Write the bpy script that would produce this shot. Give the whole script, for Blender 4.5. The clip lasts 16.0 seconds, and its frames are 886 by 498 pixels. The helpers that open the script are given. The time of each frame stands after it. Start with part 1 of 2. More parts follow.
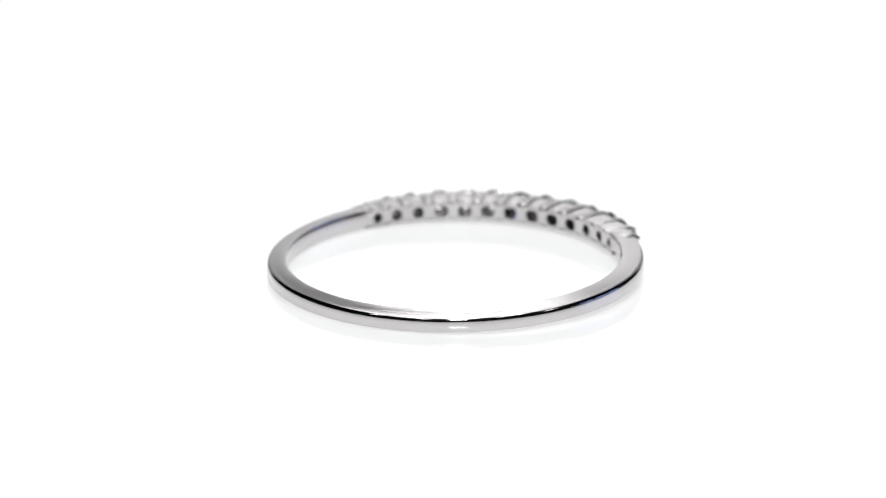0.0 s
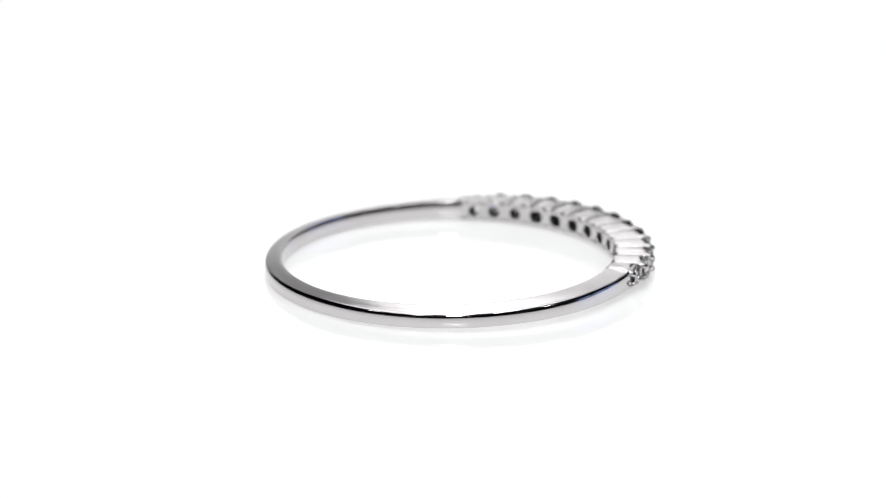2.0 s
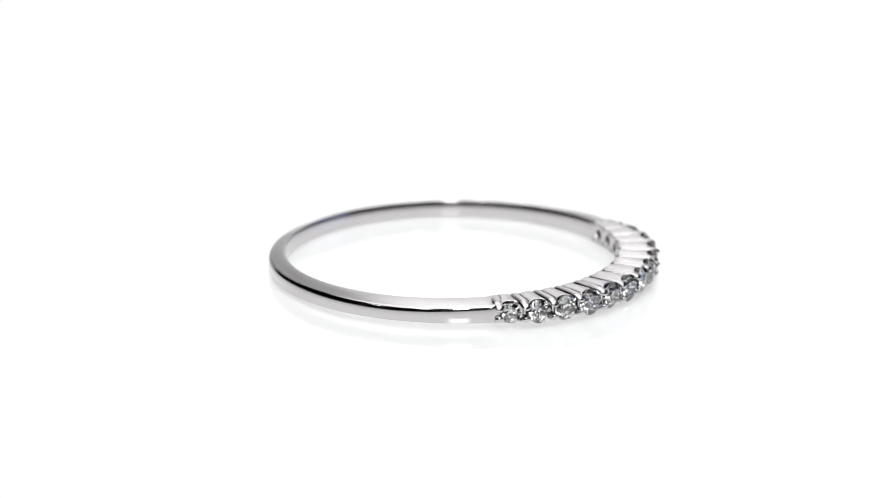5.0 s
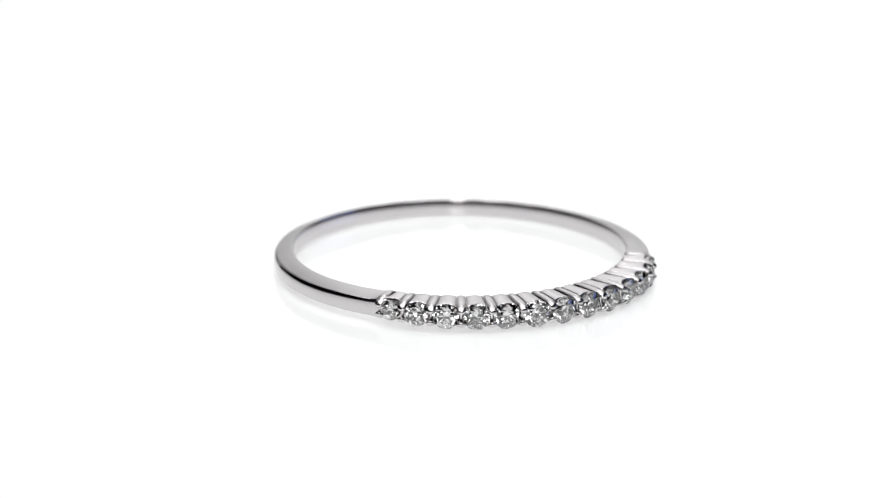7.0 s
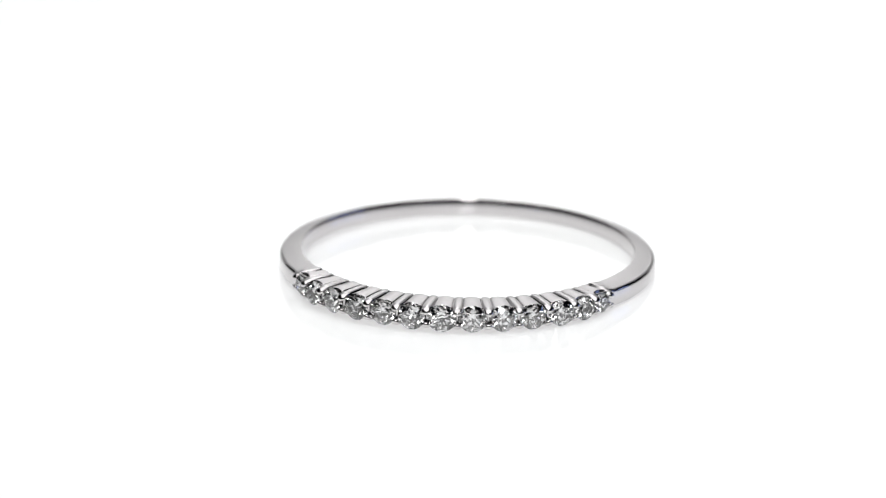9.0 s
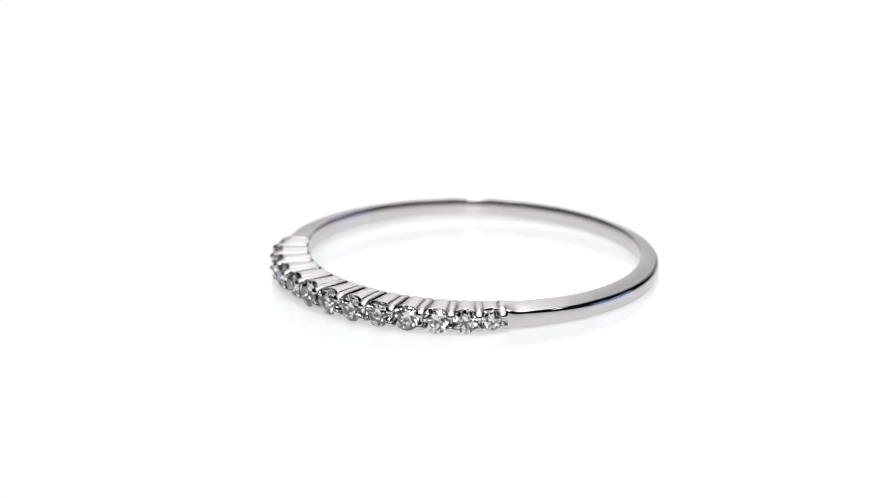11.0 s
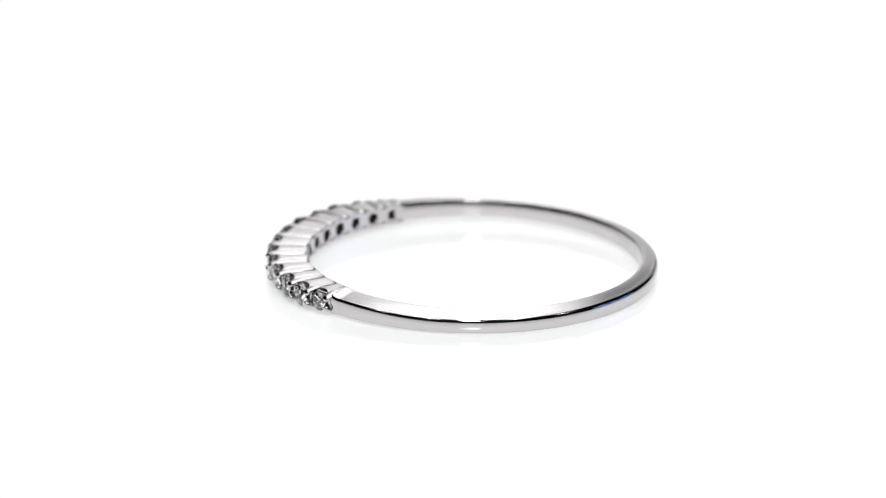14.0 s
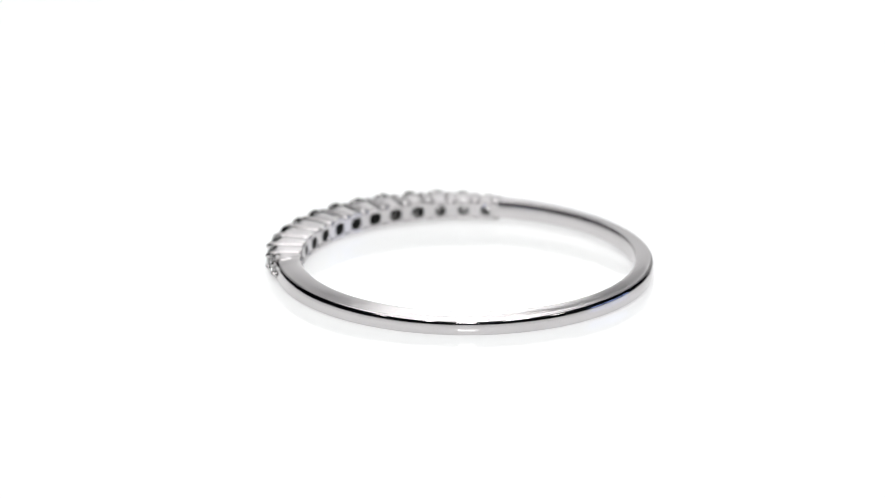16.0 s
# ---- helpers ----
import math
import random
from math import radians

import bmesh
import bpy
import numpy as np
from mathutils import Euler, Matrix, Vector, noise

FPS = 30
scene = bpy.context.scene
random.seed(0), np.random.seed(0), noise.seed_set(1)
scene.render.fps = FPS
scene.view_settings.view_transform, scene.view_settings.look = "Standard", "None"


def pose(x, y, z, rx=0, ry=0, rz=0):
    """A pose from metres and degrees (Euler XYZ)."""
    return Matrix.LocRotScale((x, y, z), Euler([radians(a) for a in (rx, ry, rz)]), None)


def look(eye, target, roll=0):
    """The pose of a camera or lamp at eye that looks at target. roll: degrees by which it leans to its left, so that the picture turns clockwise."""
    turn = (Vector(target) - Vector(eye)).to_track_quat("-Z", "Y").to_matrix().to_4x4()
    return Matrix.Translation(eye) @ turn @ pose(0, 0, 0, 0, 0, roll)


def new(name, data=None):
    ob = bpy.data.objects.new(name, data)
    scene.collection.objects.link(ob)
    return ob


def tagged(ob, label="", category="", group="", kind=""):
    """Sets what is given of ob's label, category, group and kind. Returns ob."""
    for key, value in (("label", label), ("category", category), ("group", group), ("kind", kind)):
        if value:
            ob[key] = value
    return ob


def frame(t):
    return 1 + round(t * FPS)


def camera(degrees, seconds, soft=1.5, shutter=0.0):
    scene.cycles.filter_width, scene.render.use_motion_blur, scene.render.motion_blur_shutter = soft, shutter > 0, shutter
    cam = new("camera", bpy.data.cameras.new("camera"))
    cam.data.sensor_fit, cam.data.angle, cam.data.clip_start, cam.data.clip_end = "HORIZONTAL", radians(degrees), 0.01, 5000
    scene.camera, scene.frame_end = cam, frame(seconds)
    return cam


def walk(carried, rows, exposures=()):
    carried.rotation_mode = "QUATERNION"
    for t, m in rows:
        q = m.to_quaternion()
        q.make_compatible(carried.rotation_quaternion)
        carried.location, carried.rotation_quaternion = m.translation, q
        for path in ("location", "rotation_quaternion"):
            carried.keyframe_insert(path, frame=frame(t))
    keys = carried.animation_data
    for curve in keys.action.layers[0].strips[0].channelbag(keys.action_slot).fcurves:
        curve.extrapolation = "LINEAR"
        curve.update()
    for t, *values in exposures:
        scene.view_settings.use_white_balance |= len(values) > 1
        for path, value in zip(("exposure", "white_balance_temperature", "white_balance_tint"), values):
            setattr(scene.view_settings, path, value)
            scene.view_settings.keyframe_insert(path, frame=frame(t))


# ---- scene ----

MM = 0.001
DURATION = 16.0

cam = camera(14.889, DURATION, soft=1.0)
EYE = look((0.0, -0.16447, 0.05463), (-0.00098, 0.00032, 0.00104), 0.09)
cam.data.dof.use_dof, cam.data.dof.focus_distance, cam.data.dof.aperture_fstop = True, 0.1645, 46.0
walk(cam, [(0.0, EYE), (DURATION, EYE)])

# how the ring lies on the turntable (millimetres and degrees)
SPIN = 18.508            # degrees per second, clockwise from above
START = 69.52            # heading of the stone row at the start
OFF = (-0.538, 0.206)    # ring centre from the turntable's axis
TILT, LEAN = 0.80, -0.74


# ---- light ----
scene.world = bpy.data.worlds.new("dim_studio")
scene.world.use_nodes = True
scene.world.node_tree.nodes["Background"].inputs["Color"].default_value = (0.9, 0.95, 1.0, 1)
scene.world.node_tree.nodes["Background"].inputs["Strength"].default_value = 0.02


def softbox(name, size, power, eye, target, colour=(1, 1, 1)):
    data = bpy.data.lights.new(name, "AREA")
    data.shape, data.size, data.size_y = "RECTANGLE", size[0], size[1]
    data.energy, data.color = power, colour
    ob = new(name, data)
    ob.matrix_basis = look(eye, target)
    return ob


top = softbox("top_softbox_lamp", (0.50, 0.62), 0.72, (-0.012, 0.045, 0.455), (-0.012, 0.045, 0.0), (1.0, 0.995, 0.99))
top.data.spread = radians(130)
for power, cone, aim in ((2.5, 36, 0.03), (3.2, 34, 0.115), (4.5, 38, 0.21), (9.0, 46, 0.37)):
    glow = bpy.data.lights.new("background_spot_lamp", "SPOT")
    glow.energy, glow.spot_size, glow.spot_blend, glow.shadow_soft_size = power, radians(cone), 1.0, 0.015
    new("background_spot_lamp", glow).matrix_basis = look((0.0, 0.05, 0.42), (0.010, 0.36, aim))
softbox("lens_lamp", (0.040, 0.012), 0.016, (0.004, -0.195, 0.094), (0, 0, 0))
softbox("front_strip_lamp", (0.045, 0.12), 0.12, (0.004, -0.215, 0.235), (0, 0, 0))
# Added unseen fill lamps, only to put sparkle into the stones.
for azimuth, height in ((-62, 48), (-40, 62), (-24, 44), (18, 66), (32, 46), (50, 58), (70, 46)):
    a, e = radians(azimuth), radians(height)
    sparkle = softbox("led_spot_lamp", (0.042, 0.042), 0.028, (0.40 * math.sin(a) * math.cos(e), -0.40 * math.cos(a) * math.cos(e), 0.40 * math.sin(e)), (0, 0, 0))
    sparkle.data.shape = "ELLIPSE"



# ---- materials ----
def material(name):
    m = bpy.data.materials.new(name)
    m.use_nodes = True
    return m, m.node_tree, m.node_tree.nodes["Principled BSDF"]


def link(tree, a, b):
    tree.links.new(a, b)


def noise_node(tree, scale, detail=3.0, rough=0.5, stretch=None):
    n = tree.nodes.new("ShaderNodeTexNoise")
    n.inputs["Scale"].default_value, n.inputs["Detail"].default_value = scale, detail
    n.inputs["Roughness"].default_value = rough
    c = tree.nodes.new("ShaderNodeTexCoord")
    if stretch:
        p = tree.nodes.new("ShaderNodeMapping")
        p.inputs["Scale"].default_value = stretch
        link(tree, c.outputs["Object"], p.inputs["Vector"])
        link(tree, p.outputs["Vector"], n.inputs["Vector"])
    else:
        link(tree, c.outputs["Object"], n.inputs["Vector"])
    return n


def ramp(tree, source, low, high, lo=0.3, hi=0.7):
    r = tree.nodes.new("ShaderNodeMapRange")
    r.inputs["From Min"].default_value, r.inputs["From Max"].default_value = lo, hi
    r.inputs["To Min"].default_value, r.inputs["To Max"].default_value = low, high
    link(tree, source, r.inputs["Value"])
    return r.outputs["Result"]


def bump(tree, shader, height, strength, distance):
    b = tree.nodes.new("ShaderNodeBump")
    b.inputs["Strength"].default_value, b.inputs["Distance"].default_value = strength, distance
    link(tree, height, b.inputs["Height"])
    link(tree, b.outputs["Normal"], shader.inputs["Normal"])


def tint(tree, shader, fac, a, b):
    x = tree.nodes.new("ShaderNodeMix")
    x.data_type = "RGBA"
    x.inputs["A"].default_value, x.inputs["B"].default_value = (*a, 1), (*b, 1)
    link(tree, fac, x.inputs["Factor"])
    link(tree, x.outputs["Result"], shader.inputs["Base Color"])


def polished_metal(name, low, high, wave):
    """Rhodium-plated white gold: polishing haze at a fine scale, slight waviness at a broad one."""
    m, t, s = material(name)
    s.inputs["Metallic"].default_value = 1.0
    broad = noise_node(t, 420.0, 2.0)
    fine = noise_node(t, 9000.0, 3.0)
    tint(t, s, broad.outputs["Fac"], (0.622, 0.604, 0.608), (0.664, 0.645, 0.65))
    link(t, ramp(t, fine.outputs["Fac"], low, high), s.inputs["Roughness"])
    bump(t, s, broad.outputs["Fac"], wave, 0.00002)
    return m


GOLD = polished_metal("polished_white_gold", 0.06, 0.13, 0.25)
CAST = polished_metal("cast_white_gold", 0.12, 0.24, 0.6)


def diamond_material():
    m, t, s = material("colourless_diamond")
    s.inputs["Transmission Weight"].default_value = 1.0
    s.inputs["IOR"].default_value = 2.35
    s.inputs["Specular Tint"].default_value = (0.85, 0.85, 0.85, 1)
    s.inputs["Roughness"].default_value = 0.0
    s.inputs["Base Color"].default_value = (1, 1, 1, 1)
    return m


DIAMOND = diamond_material()


def hole_shade_material():
    """Rough drilled walls, with the shade inside the holes painted in as near-black colour."""
    m, t, s = material("shaded_drill_wall")
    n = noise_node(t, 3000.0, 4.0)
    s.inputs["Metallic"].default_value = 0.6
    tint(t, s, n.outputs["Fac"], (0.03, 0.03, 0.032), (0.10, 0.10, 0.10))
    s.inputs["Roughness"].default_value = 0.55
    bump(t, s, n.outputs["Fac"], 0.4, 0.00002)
    return m


HOLE_SHADE = hole_shade_material()


def acrylic_material():
    m, t, s = material("glowing_white_acrylic")
    broad = noise_node(t, 60.0, 3.0)
    fine = noise_node(t, 2500.0, 3.0)
    tint(t, s, broad.outputs["Fac"], (0.83, 0.845, 0.845), (0.86, 0.87, 0.87))
    link(t, ramp(t, fine.outputs["Fac"], 0.06, 0.12), s.inputs["Roughness"])
    s.inputs["IOR"].default_value = 1.6
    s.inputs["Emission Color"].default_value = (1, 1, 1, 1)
    s.inputs["Emission Strength"].default_value = 0.405      # added glow, whitens the plate and thins the ring's shadow
    bump(t, s, broad.outputs["Fac"], 0.05, 0.0001)
    return m


ACRYLIC = acrylic_material()


def plain_material(name, a, b, scale, rough, relief=0.2, distance=0.0005):
    m, t, s = material(name)
    n = noise_node(t, scale, 4.0)
    f = noise_node(t, scale * 18, 3.0)
    tint(t, s, n.outputs["Fac"], a, b)
    s.inputs["Roughness"].default_value = rough
    bump(t, s, f.outputs["Fac"], relief, distance)
    return m


FABRIC = plain_material("white_tent_fabric", (0.74, 0.74, 0.74), (0.8, 0.8, 0.8), 20.0, 0.9)
TABLE = plain_material("white_laminate", (0.76, 0.76, 0.75), (0.82, 0.82, 0.81), 14.0, 0.35, 0.05)
DARK = plain_material("dark_studio_paint", (0.05, 0.05, 0.052), (0.065, 0.065, 0.067), 3.0, 0.8)
SKY, tree_, shade_ = material("daylight_pane")
shade_.inputs["Base Color"].default_value = (0.1, 0.1, 0.1, 1)
shade_.inputs["Emission Color"].default_value = (0.34, 0.47, 1.0, 1)
shade_.inputs["Emission Strength"].default_value = 1.4
BLACK = plain_material("black_enamel", (0.015, 0.015, 0.016), (0.025, 0.025, 0.026), 30.0, 0.4)


# ---- mesh helpers ----
def part(name, bm, mat, parent=None, label="", smooth=True):
    bmesh.ops.recalc_face_normals(bm, faces=bm.faces[:])
    data = bpy.data.meshes.new(name)
    for f in bm.faces:
        f.smooth = smooth
    bm.to_mesh(data)
    bm.free()
    data.materials.append(mat)
    ob = new(name, data)
    if parent:
        ob.parent = parent
    if label:
        ob["label"] = label
    return ob


def box(lo, hi, bevel=0.0):
    bm = bmesh.new()
    bmesh.ops.create_cube(bm, size=1.0)
    for v in bm.verts:
        v.co = Vector([lo[k] + (v.co[k] + 0.5) * (hi[k] - lo[k]) for k in range(3)])
    if bevel:
        bmesh.ops.bevel(bm, geom=bm.edges[:], offset=bevel, segments=2, affect="EDGES", profile=0.5)
    return bm


def loft(loops, close=False, caps=True):
    """Joins loops of equal length into a skin."""
    bm = bmesh.new()
    rows = [[bm.verts.new(p) for p in loop] for loop in loops]
    n = len(rows[0])
    pairs = list(zip(rows, rows[1:])) + ([(rows[-1], rows[0])] if close else [])
    for a, b in pairs:
        for k in range(n):
            bm.faces.new((a[k], a[(k + 1) % n], b[(k + 1) % n], b[k]))
    if caps and not close:
        bm.faces.new(rows[0])
        bm.faces.new(rows[-1])
    return bm


def polar(r, a, z):
    return Vector((r * math.cos(a), r * math.sin(a), z)) * MM


def rounded(points, radii, seg=5):
    """A closed polygon in (r, z) with each corner rounded by its radius."""
    out, n = [], len(points)
    for k in range(n):
        p, a, b = Vector(points[k]), Vector(points[k - 1]), Vector(points[(k + 1) % n])
        u, v = (a - p).normalized(), (b - p).normalized()
        half = math.acos(max(-1, min(1, u.dot(v)))) / 2
        d = min(radii[k] / math.tan(half), 0.48 * (a - p).length, 0.48 * (b - p).length)
        rad = d * math.tan(half)
        c = p + (u + v).normalized() * (rad / math.sin(half))
        s, e = p + u * d - c, p + v * d - c
        sweep = s.angle_signed(e)
        for j in range(seg + 1):
            x = -sweep * j / seg
            out.append((c.x + s.x * math.cos(x) - s.y * math.sin(x), c.y + s.x * math.sin(x) + s.y * math.cos(x)))
    full, m = [], seg + 1
    for i, p in enumerate(out):      # two more points on each flat keep its shading even
        full.append(p)
        if i % m == seg:
            q = out[(i + 1) % len(out)]
            full += [(p[0] + (q[0] - p[0]) * f, p[1] + (q[1] - p[1]) * f) for f in (0.12, 0.88)]
    return full


def ease(x):
    x = max(0.0, min(1.0, x))
    return x * x * (3 - 2 * x)


# ---- the ring ----
MID = 0.42               # height of the ring's middle plane over its base
STEP = radians(8.484)    # from stone to stone
STONES = 13
EDGE = radians(53.6)     # where the stone row ends on either side
SHIFT = {0: -1.4, 1: -0.4, 11: 0.2, 12: 0.5}     # the end stones sit a little closer


def heading(k):
    return (6 - k) * STEP + radians(SHIFT.get(k, 0.0))



def arc(c, rad, a0, a1, n):
    return [(c[0] + rad * math.cos(radians(a0 + (a1 - a0) * k / n)), c[1] + rad * math.sin(radians(a0 + (a1 - a0) * k / n))) for k in range(n + 1)]


def shank_profile(ri, ro, h, crest, slope, sag, corner):
    """Cross-section: comfort-fit inside, sloping top, crisp outer corner, nearly upright outer wall."""
    mid, half, top_z = MID + crest / 2, h + crest / 2, MID + h + crest
    inner = [(ri + sag * (z / half) ** 2, mid + z) for z in [half * (-0.92 + 1.84 * k / 14) for k in range(15)]]
    lip = [(ri + sag + 0.012, top_z - 0.012), (ri + sag + 0.045, top_z)]
    tilt = math.degrees(math.atan2(slope, ro - ri - sag))
    top_in, top_out = Vector(lip[-1]), Vector((ro - corner * 0.95, top_z - slope + corner * 0.12))
    top = [tuple(top_in.lerp(top_out, f) + Vector((0, 0.008 * math.sin(math.pi * f)))) for f in (0.08, 0.25, 0.5, 0.75, 0.92)]
    bend = arc((ro - corner, top_out.y - corner * math.cos(radians(tilt))), corner, 90 - tilt, 6, 9)
    low = MID - h
    z1 = bend[-1][1]
    wall = [(ro + 0.02 * math.sin(math.pi * (0.1 + 0.9 * f)) - 0.01 * f, z1 + (low + 0.045 - z1) * f) for f in (0.1, 0.3, 0.5, 0.7, 0.9, 1.0)]
    foot = arc((ro - 0.055, low + 0.045), 0.045, -8, -90, 4)
    base = [(ro - 0.13, low), (ri + sag + 0.10, low), (ri + sag + 0.04, low + 0.008)]
    return inner + lip + top + bend + wall + foot + base


def make_shank(ring):
    loops = []
    n = 180
    into = radians(1.8)        # the ends run on into the head
    a0, a1 = EDGE - into, 2 * math.pi - EDGE + into
    for i in range(n + 1):
        a = a0 + (a1 - a0) * i / n
        sink = ease((EDGE + radians(0.4) - min(a, 2 * math.pi - a)) / into)
        back = max(0.0, 1 - abs(a - math.pi) / (math.pi - EDGE))       # 1 at the foot, 0 at the shoulders
        foot, sh = ease(back), ease(1 - back * 3.5)
        flare = ease((EDGE + radians(2.6) - min(a, 2 * math.pi - a)) / radians(2.6))
        ri = 8.42 + 0.16 * foot
        ro = 9.46 + 0.22 * (1 - back) ** 1.5 + 0.07 * flare - 0.26 * sink
        h = 0.42 + 0.04 * sh
        w = 0.008 * noise.noise((math.cos(a) * 3, math.sin(a) * 3, 0.3))
        prof = shank_profile(ri, ro, h + 0.05 * flare, 0.08 + 0.01 * flare, 0.185 - 0.03 * sh + w - 0.05 * flare, 0.08, 0.235 - 0.06 * sh)
        loops.append([polar(r, a, z) for r, z in prof])
    return part("shank", loft(loops), GOLD, ring, "polished white gold band with softly domed outer edge")


def make_gallery(ring):
    """The pierced bed under the stones: one cell for each stone, with a drilled hole behind it."""
    bm = bmesh.new()
    n = 32
    ri, ro, half = 8.42, 9.74, 0.46
    for k in range(STONES):
        mid = heading(k)
        w = STEP / 2
        hole = (0.35 if 2 < k < 10 else 0.285) - (0.03 if k in (0, 12) else 0)

        def square(r, grow):
            pts = []
            for j in range(n):
                t = 2 * math.pi * (j + 0.5) / n
                c, s = math.cos(t), math.sin(t)
                q = 1 / max(abs(c), abs(s))
                u, v = c * q, s * q
                pts.append((r, mid + u * w, MID + v * (half - grow)))
            return pts

        def circle(r, rad):
            pts = []
            for j in range(n):
                t = 2 * math.pi * (j + 0.5) / n
                c, s = math.cos(t), math.sin(t)
                pts.append((r, mid + math.atan2(rad * c, r), MID + rad * s))
            return pts

        loops = [circle(ro - 0.02, 0.39), square(ro, 0.07), square(ro - 0.05, 0.0), square(ri + 0.05, 0.0), square(ri, 0.05),
                 circle(ri, hole + 0.02), circle(ri + 0.04, hole)]
        rows = []
        for loop in loops:
            row = []
            for r, a, z in loop:
                row.append(bm.verts.new(polar(r, a, z)))
            rows.append(row)
        for a, b in zip(rows, rows[1:]):
            for j in range(n):
                bm.faces.new((a[j], a[(j + 1) % n], b[(j + 1) % n], b[j]))
        tube = [[polar(*p) for p in loop] for loop in (circle(ri + 0.04, hole), circle(ri + 0.3, hole), circle(ri + 0.62, hole))]
        seat = [[polar(*p) for p in loop] for loop in (circle(ri + 0.62, hole), circle(ri + 0.75, hole + 0.02), circle(ro - 0.02, 0.39))]
        part("stone_seat", loft(seat, caps=False), GOLD, ring)
        part("drill_hole", loft(tube, caps=False), HOLE_SHADE, ring, "drilled hole behind the stone with its shade painted dark")
    bmesh.ops.remove_doubles(bm, verts=bm.verts[:], dist=2e-6)
    return part("gallery", bm, CAST, ring, "pierced white gold bed with drilled holes", smooth=False)


def make_prong(ring, a, side, share):
    """A bar across the side of the bed that ends in a bead over the stones' edges."""
    path = [(8.375, 0.42, 0.10, 0.05), (8.385, 0.47, 0.15, 0.07), (8.43, 0.485, 0.225, 0.10), (8.60, 0.485, 0.245, 0.125), (9.1, 0.485, 0.26, 0.13), (9.75, 0.48, 0.27, 0.13), (9.98, 0.475, 0.26, 0.13),
            (10.14, 0.465, 0.25, 0.13), (10.27, 0.435, 0.24, 0.13), (10.38, 0.40, 0.225, 0.125), (10.47, 0.36, 0.18, 0.10), (10.52, 0.33, 0.08, 0.05)]
    short = {0: 0.55, 1: 0.28, 2: 0.13, 3: 0.06}.get(min(share, STONES - share), 0.0)      # lower towards the ends
    path = [(r - short * ease((r - 9.0) / 1.2), z - 0.15 * short * ease((r - 9.8) / 0.5), w, h) for r, z, w, h in path]
    loops = []
    for r, z, w, h in path:
        prof = arc((0, 0), 1.0, 180, 0, 14) + arc((0, 0), 1.0, -30, -150, 4)      # an arched back on a narrower root
        prof = [(w * y, z - 0.03 + h * (q if q > 0 else 1.4 * q)) for y, q in prof]
        loops.append([polar(r, a + y / r, MID + side * q) for y, q in prof])
    return part("prong", loft(loops), GOLD, ring)


def make_panel(ring, k, side):
    """The scalloped cheek between two bars, arched round its stone."""
    mid = heading(k)
    loops = []
    n = 12
    for i in range(n + 1):
        u = -1 + 2 * i / n
        a = mid + u * STEP * 0.312
        swell = 0.06 * (1 - u * u)
        out = 10.02 - 0.14 * (1 - u * u) - (0.40, 0.18, 0.08, 0.0)[min(k, 12 - k, 3)]
        pr = rounded([(8.40, 0.3), (8.40, 0.50 + swell), (out, 0.50 + swell), (out, 0.3)], [0.02, 0.05, 0.05, 0.02], 3)
        loops.append([polar(r, a, MID + side * z) for r, z in pr])
    return part("cheek", loft(loops), GOLD, ring)


def make_bridge(ring, a, share):
    """The waisted web between two stones that ties the upper and lower beads together."""
    drop = {0: 0.55, 1: 0.28, 2: 0.13, 3: 0.06}.get(min(share, STONES - share), 0.0)
    loops = []
    for k in range(9):
        u = -1 + k / 4
        w = 0.06 + 0.13 * abs(u) ** 1.6
        out = 10.19 + 0.10 * abs(u) ** 1.5 - drop
        pr = rounded([(9.3, -w), (out, -w), (out, w), (9.3, w)], [0.01, 0.8 * w, 0.8 * w, 0.01], 3)
        loops.append([polar(r, a + y / r, MID + 0.44 * u) for r, y in pr])
    return part("bridge", loft(loops), GOLD, ring)


def diamond_mesh(rad):
    """A round brilliant, table up along +z, girdle at z = 0."""
    bm = bmesh.new()

    def circle(n, r, z, turn=0.0):
        for j in range(n):
            t = 2 * math.pi * (j + turn) / n
            q, e = r * random.uniform(0.99, 1.01), random.uniform(-0.012, 0.012)
            bm.verts.new(Vector((q * math.cos(t), q * math.sin(t), z + (e if r < 0.9 and z < 0.3 else 0))) * rad * MM)

    circle(8, 0.55, 0.325)
    circle(8, 0.79, 0.20, 0.5)
    circle(16, 1.0, 0.025)
    circle(16, 1.0, -0.025)
    circle(8, 0.26, -0.70, 0.5)
    bm.verts.new(Vector((0, 0, -0.88)) * rad * MM)
    bmesh.ops.convex_hull(bm, input=bm.verts[:])
    bmesh.ops.dissolve_limit(bm, angle_limit=radians(1.5), verts=bm.verts[:], edges=bm.edges[:])
    return bm


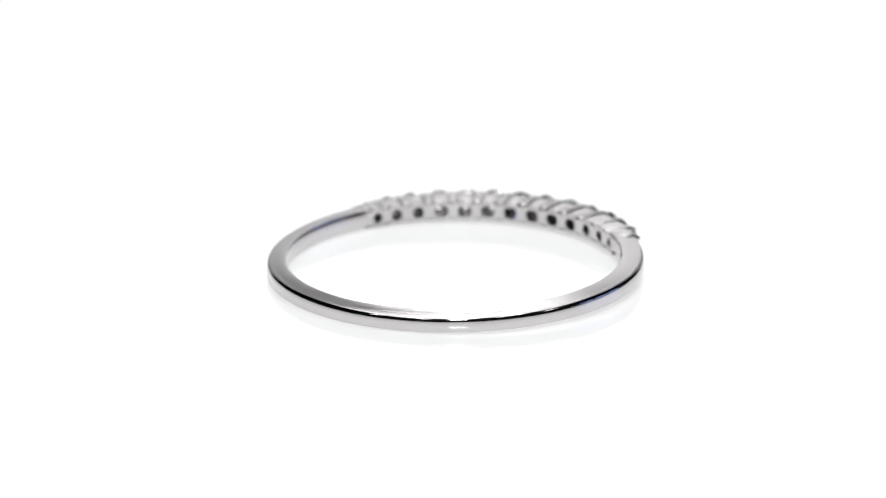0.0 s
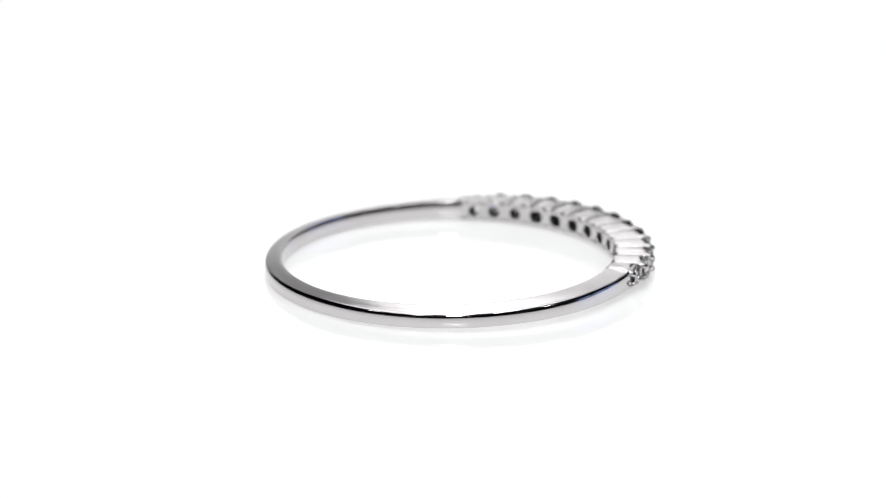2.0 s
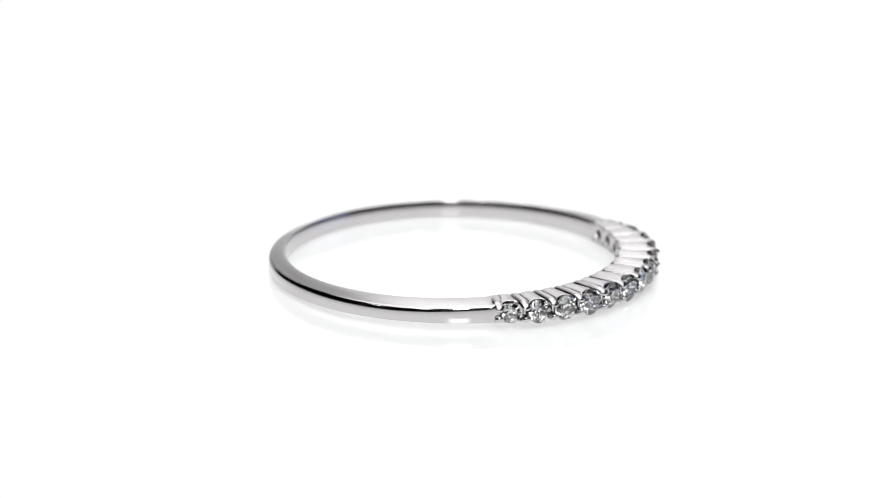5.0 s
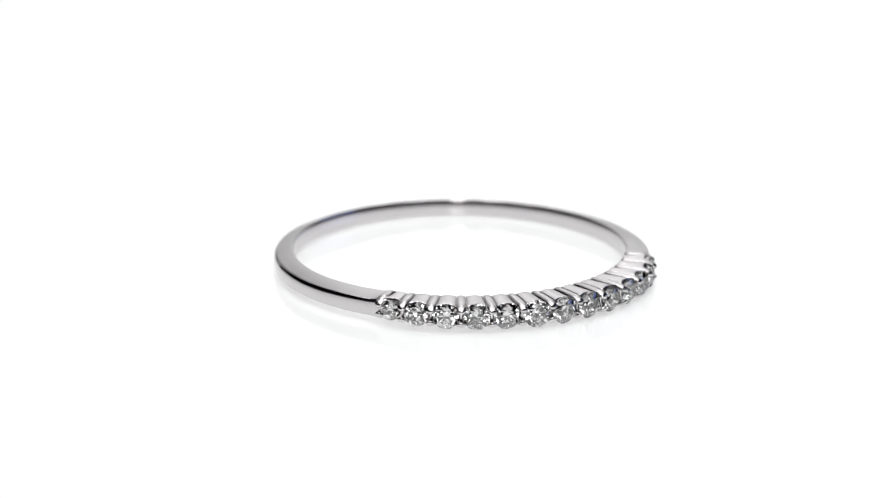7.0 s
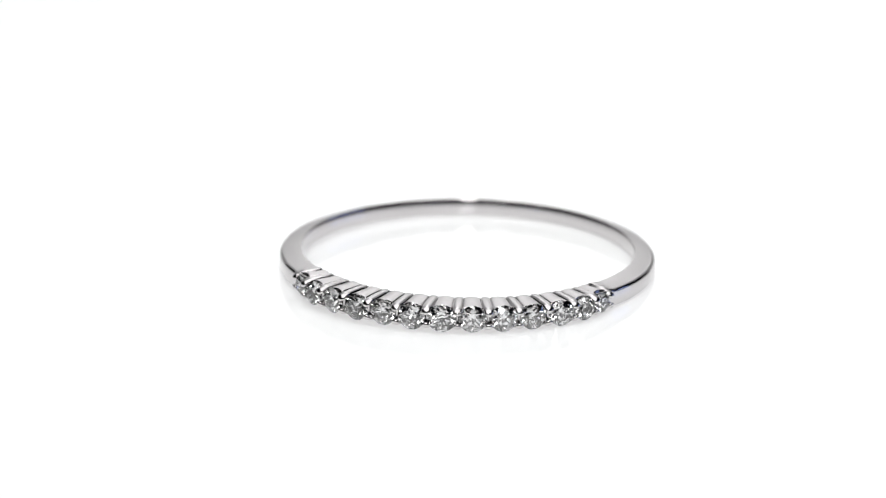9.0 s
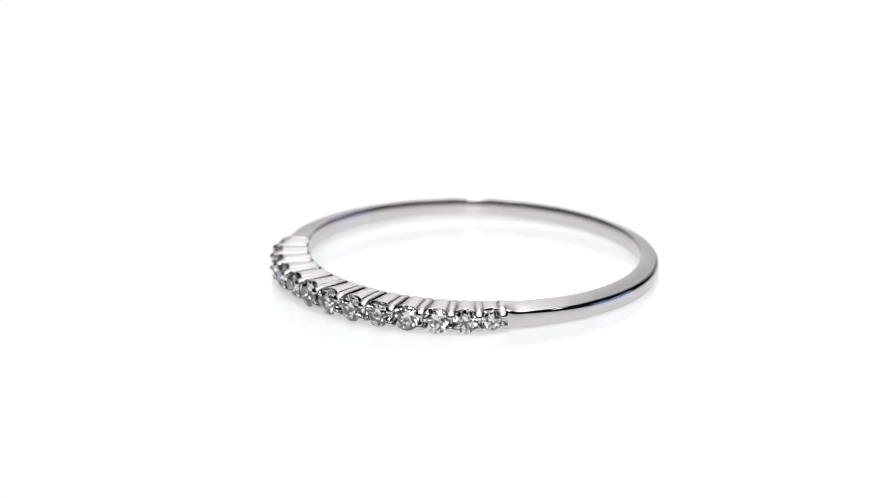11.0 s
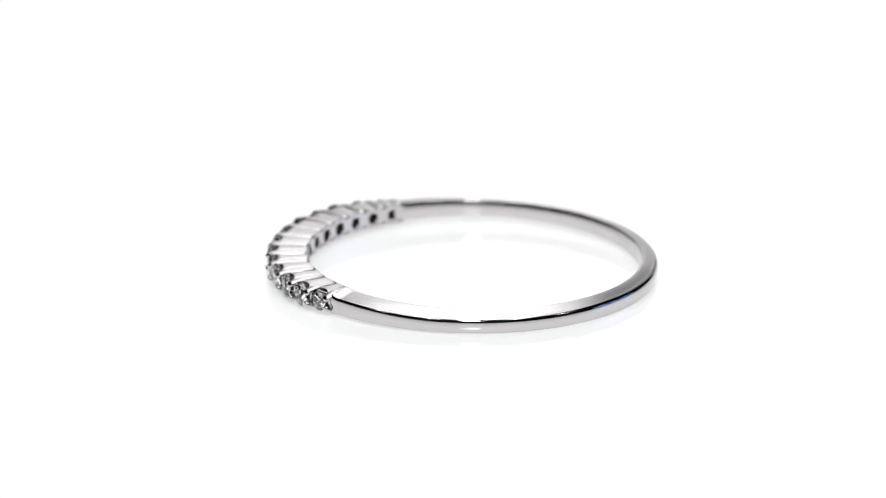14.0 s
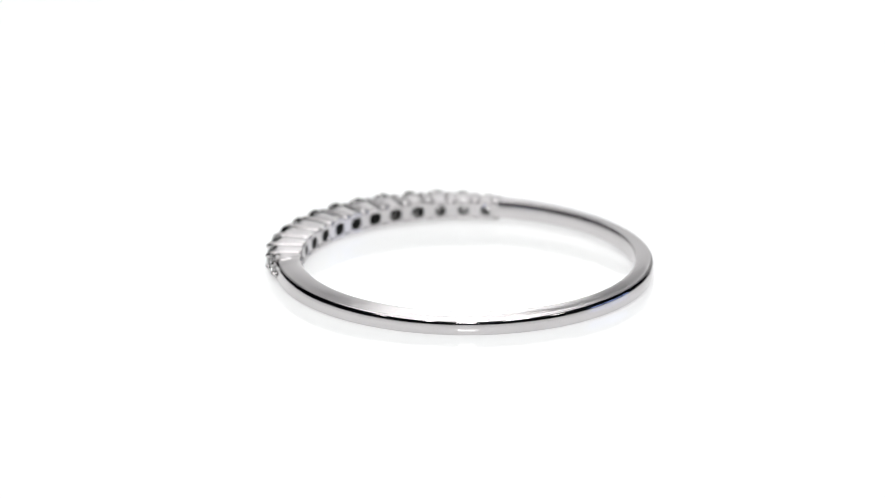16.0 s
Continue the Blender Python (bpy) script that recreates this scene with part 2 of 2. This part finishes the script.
def make_ring():
    ring = tagged(new("ring"), "polished white gold ring set with a row of thirteen round diamonds", "ring")
    make_shank(ring)
    make_gallery(ring)
    for k in range(STONES):
        a = heading(k)
        size = 0.685 * (0.74, 0.88, 0.95, 0.98, 1.0, 1.02, 1.03)[min(k, 12 - k)]
        stone = part("diamond", diamond_mesh(size), DIAMOND, ring, "small clear round brilliant-cut diamond" if k in (0, 12) else "clear round brilliant-cut diamond", smooth=False)
        out = Matrix.Rotation(a, 4, "Z") @ Matrix.Translation(Vector((10.21 - 2.0 * (0.705 - size), 0, MID)) * MM) @ Matrix.Rotation(radians(90), 4, "Y")
        stone.matrix_basis = out @ pose(0, 0, 0, random.uniform(-6, 6), random.uniform(-6, 6), random.uniform(0, 45))
        for side in (1, -1):
            make_panel(ring, k, side)
    for k in range(STONES + 1):
        a = heading(0) + radians(3.25) if k == 0 else heading(12) - radians(3.25) if k == STONES else (heading(k) + heading(k - 1)) / 2
        for side in (1, -1):
            make_prong(ring, a, side, k)
        make_bridge(ring, a, k)
    return ring


# ---- the set ----
def make_turntable():
    table = tagged(new("turntable"), "round glossy white acrylic display turntable with an added even glow", "turntable")
    bm = bmesh.new()
    prof = [(0.0, -4.0), (196, -4.0), (199, -3.2), (200, -2.0), (199.4, -0.5), (198, 0.0)]
    n = 128
    rows = [[bm.verts.new(polar(r, 2 * math.pi * j / n, z)) for j in range(n)] for r, z in prof[1:]]
    for a, b in zip(rows, rows[1:]):
        for j in range(n):
            bm.faces.new((a[j], a[(j + 1) % n], b[(j + 1) % n], b[j]))
    bm.faces.new(rows[0])
    bm.faces.new(rows[-1])
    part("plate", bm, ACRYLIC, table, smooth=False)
    bm = bmesh.new()
    bmesh.ops.create_cone(bm, cap_ends=True, segments=64, radius1=0.11, radius2=0.105, depth=0.021, matrix=Matrix.Translation((0, 0, -0.0145)))
    part("pedestal", bm, BLACK, table, "black motor base")
    return table


def make_set():
    tagged(part("tabletop", box((-0.55, -0.45, -0.055), (0.55, 0.55, -0.025), 0.003), TABLE, smooth=False), "white laminate studio tabletop", "tabletop", kind="structure")
    tagged(part("wall_back", box((-0.27, 0.36, -0.025), (0.27, 0.364, 0.46)), FABRIC, smooth=False), "white fabric back wall of a light tent", "tent wall", kind="structure")
    tagged(part("ceiling", box((-0.27, -0.28, 0.46), (0.27, 0.364, 0.464)), FABRIC, smooth=False), "white fabric roof of a light tent", "tent roof", kind="structure")
    for name, lo, hi in (("studio_wall_front", (-1.8, -1.84, -0.75), (1.8, -1.8, 1.7)), ("studio_wall_back", (-1.8, 1.4, -0.75), (1.8, 1.44, 1.7)),
                         ("studio_wall_left", (-1.84, -1.8, -0.75), (-1.8, 1.4, 1.7)), ("studio_wall_right", (1.8, -1.8, -0.75), (1.84, 1.4, 1.7)),
                         ("studio_ceiling", (-1.8, -1.8, 1.7), (1.8, 1.4, 1.74)), ("studio_floor", (-1.8, -1.8, -0.79), (1.8, 1.4, -0.75))):
        tagged(part(name, box(lo, hi), DARK, smooth=False), "dark painted studio surface", "wall", kind="structure")
    win = tagged(new("window_1"), "daylit window with slatted blind in the dark studio", "window", kind="structure")
    for k in range(5):
        z = 0.22 + 0.095 * k
        for y in (-0.33, 0.06, 0.45):
            part("pane", box((1.785, y, z), (1.79, y + 0.34, z + 0.06)), SKY, win, smooth=False)
    part("window_frame", box((1.79, -0.38, 0.17), (1.8, 0.84, 0.71)), BLACK, win, smooth=False)
    for x in (-0.5, 0.5):
        for y in (-0.4, 0.5):
            tagged(part("table_leg", box((x - 0.02, y - 0.02, -0.75), (x + 0.02, y + 0.02, -0.055), 0.002), BLACK, smooth=False), "black square steel table leg", "table leg", "table legs")


make_set()
turntable = make_turntable()
ring = make_ring()

LYING = pose(0, 0, 0, LEAN, -TILT, 0)


def lowest(thing):
    low = 1.0
    for o in thing.children_recursive:
        for v in o.data.vertices:
            low = min(low, (LYING @ o.matrix_basis @ v.co).z)
    return low


RISE = -lowest(ring)


def motions():
    rows, turns = [], []
    steps = int(DURATION * 2)
    for i in range(steps + 1):
        t = DURATION * i / steps
        turns.append((t, pose(0, 0, 0, 0, 0, -SPIN * t)))
        rows.append((t, pose(0, 0, 0, 0, 0, START - SPIN * t) @ pose(OFF[0] * MM, OFF[1] * MM, RISE) @ LYING))
    walk(turntable, turns)
    walk(ring, rows)


motions()
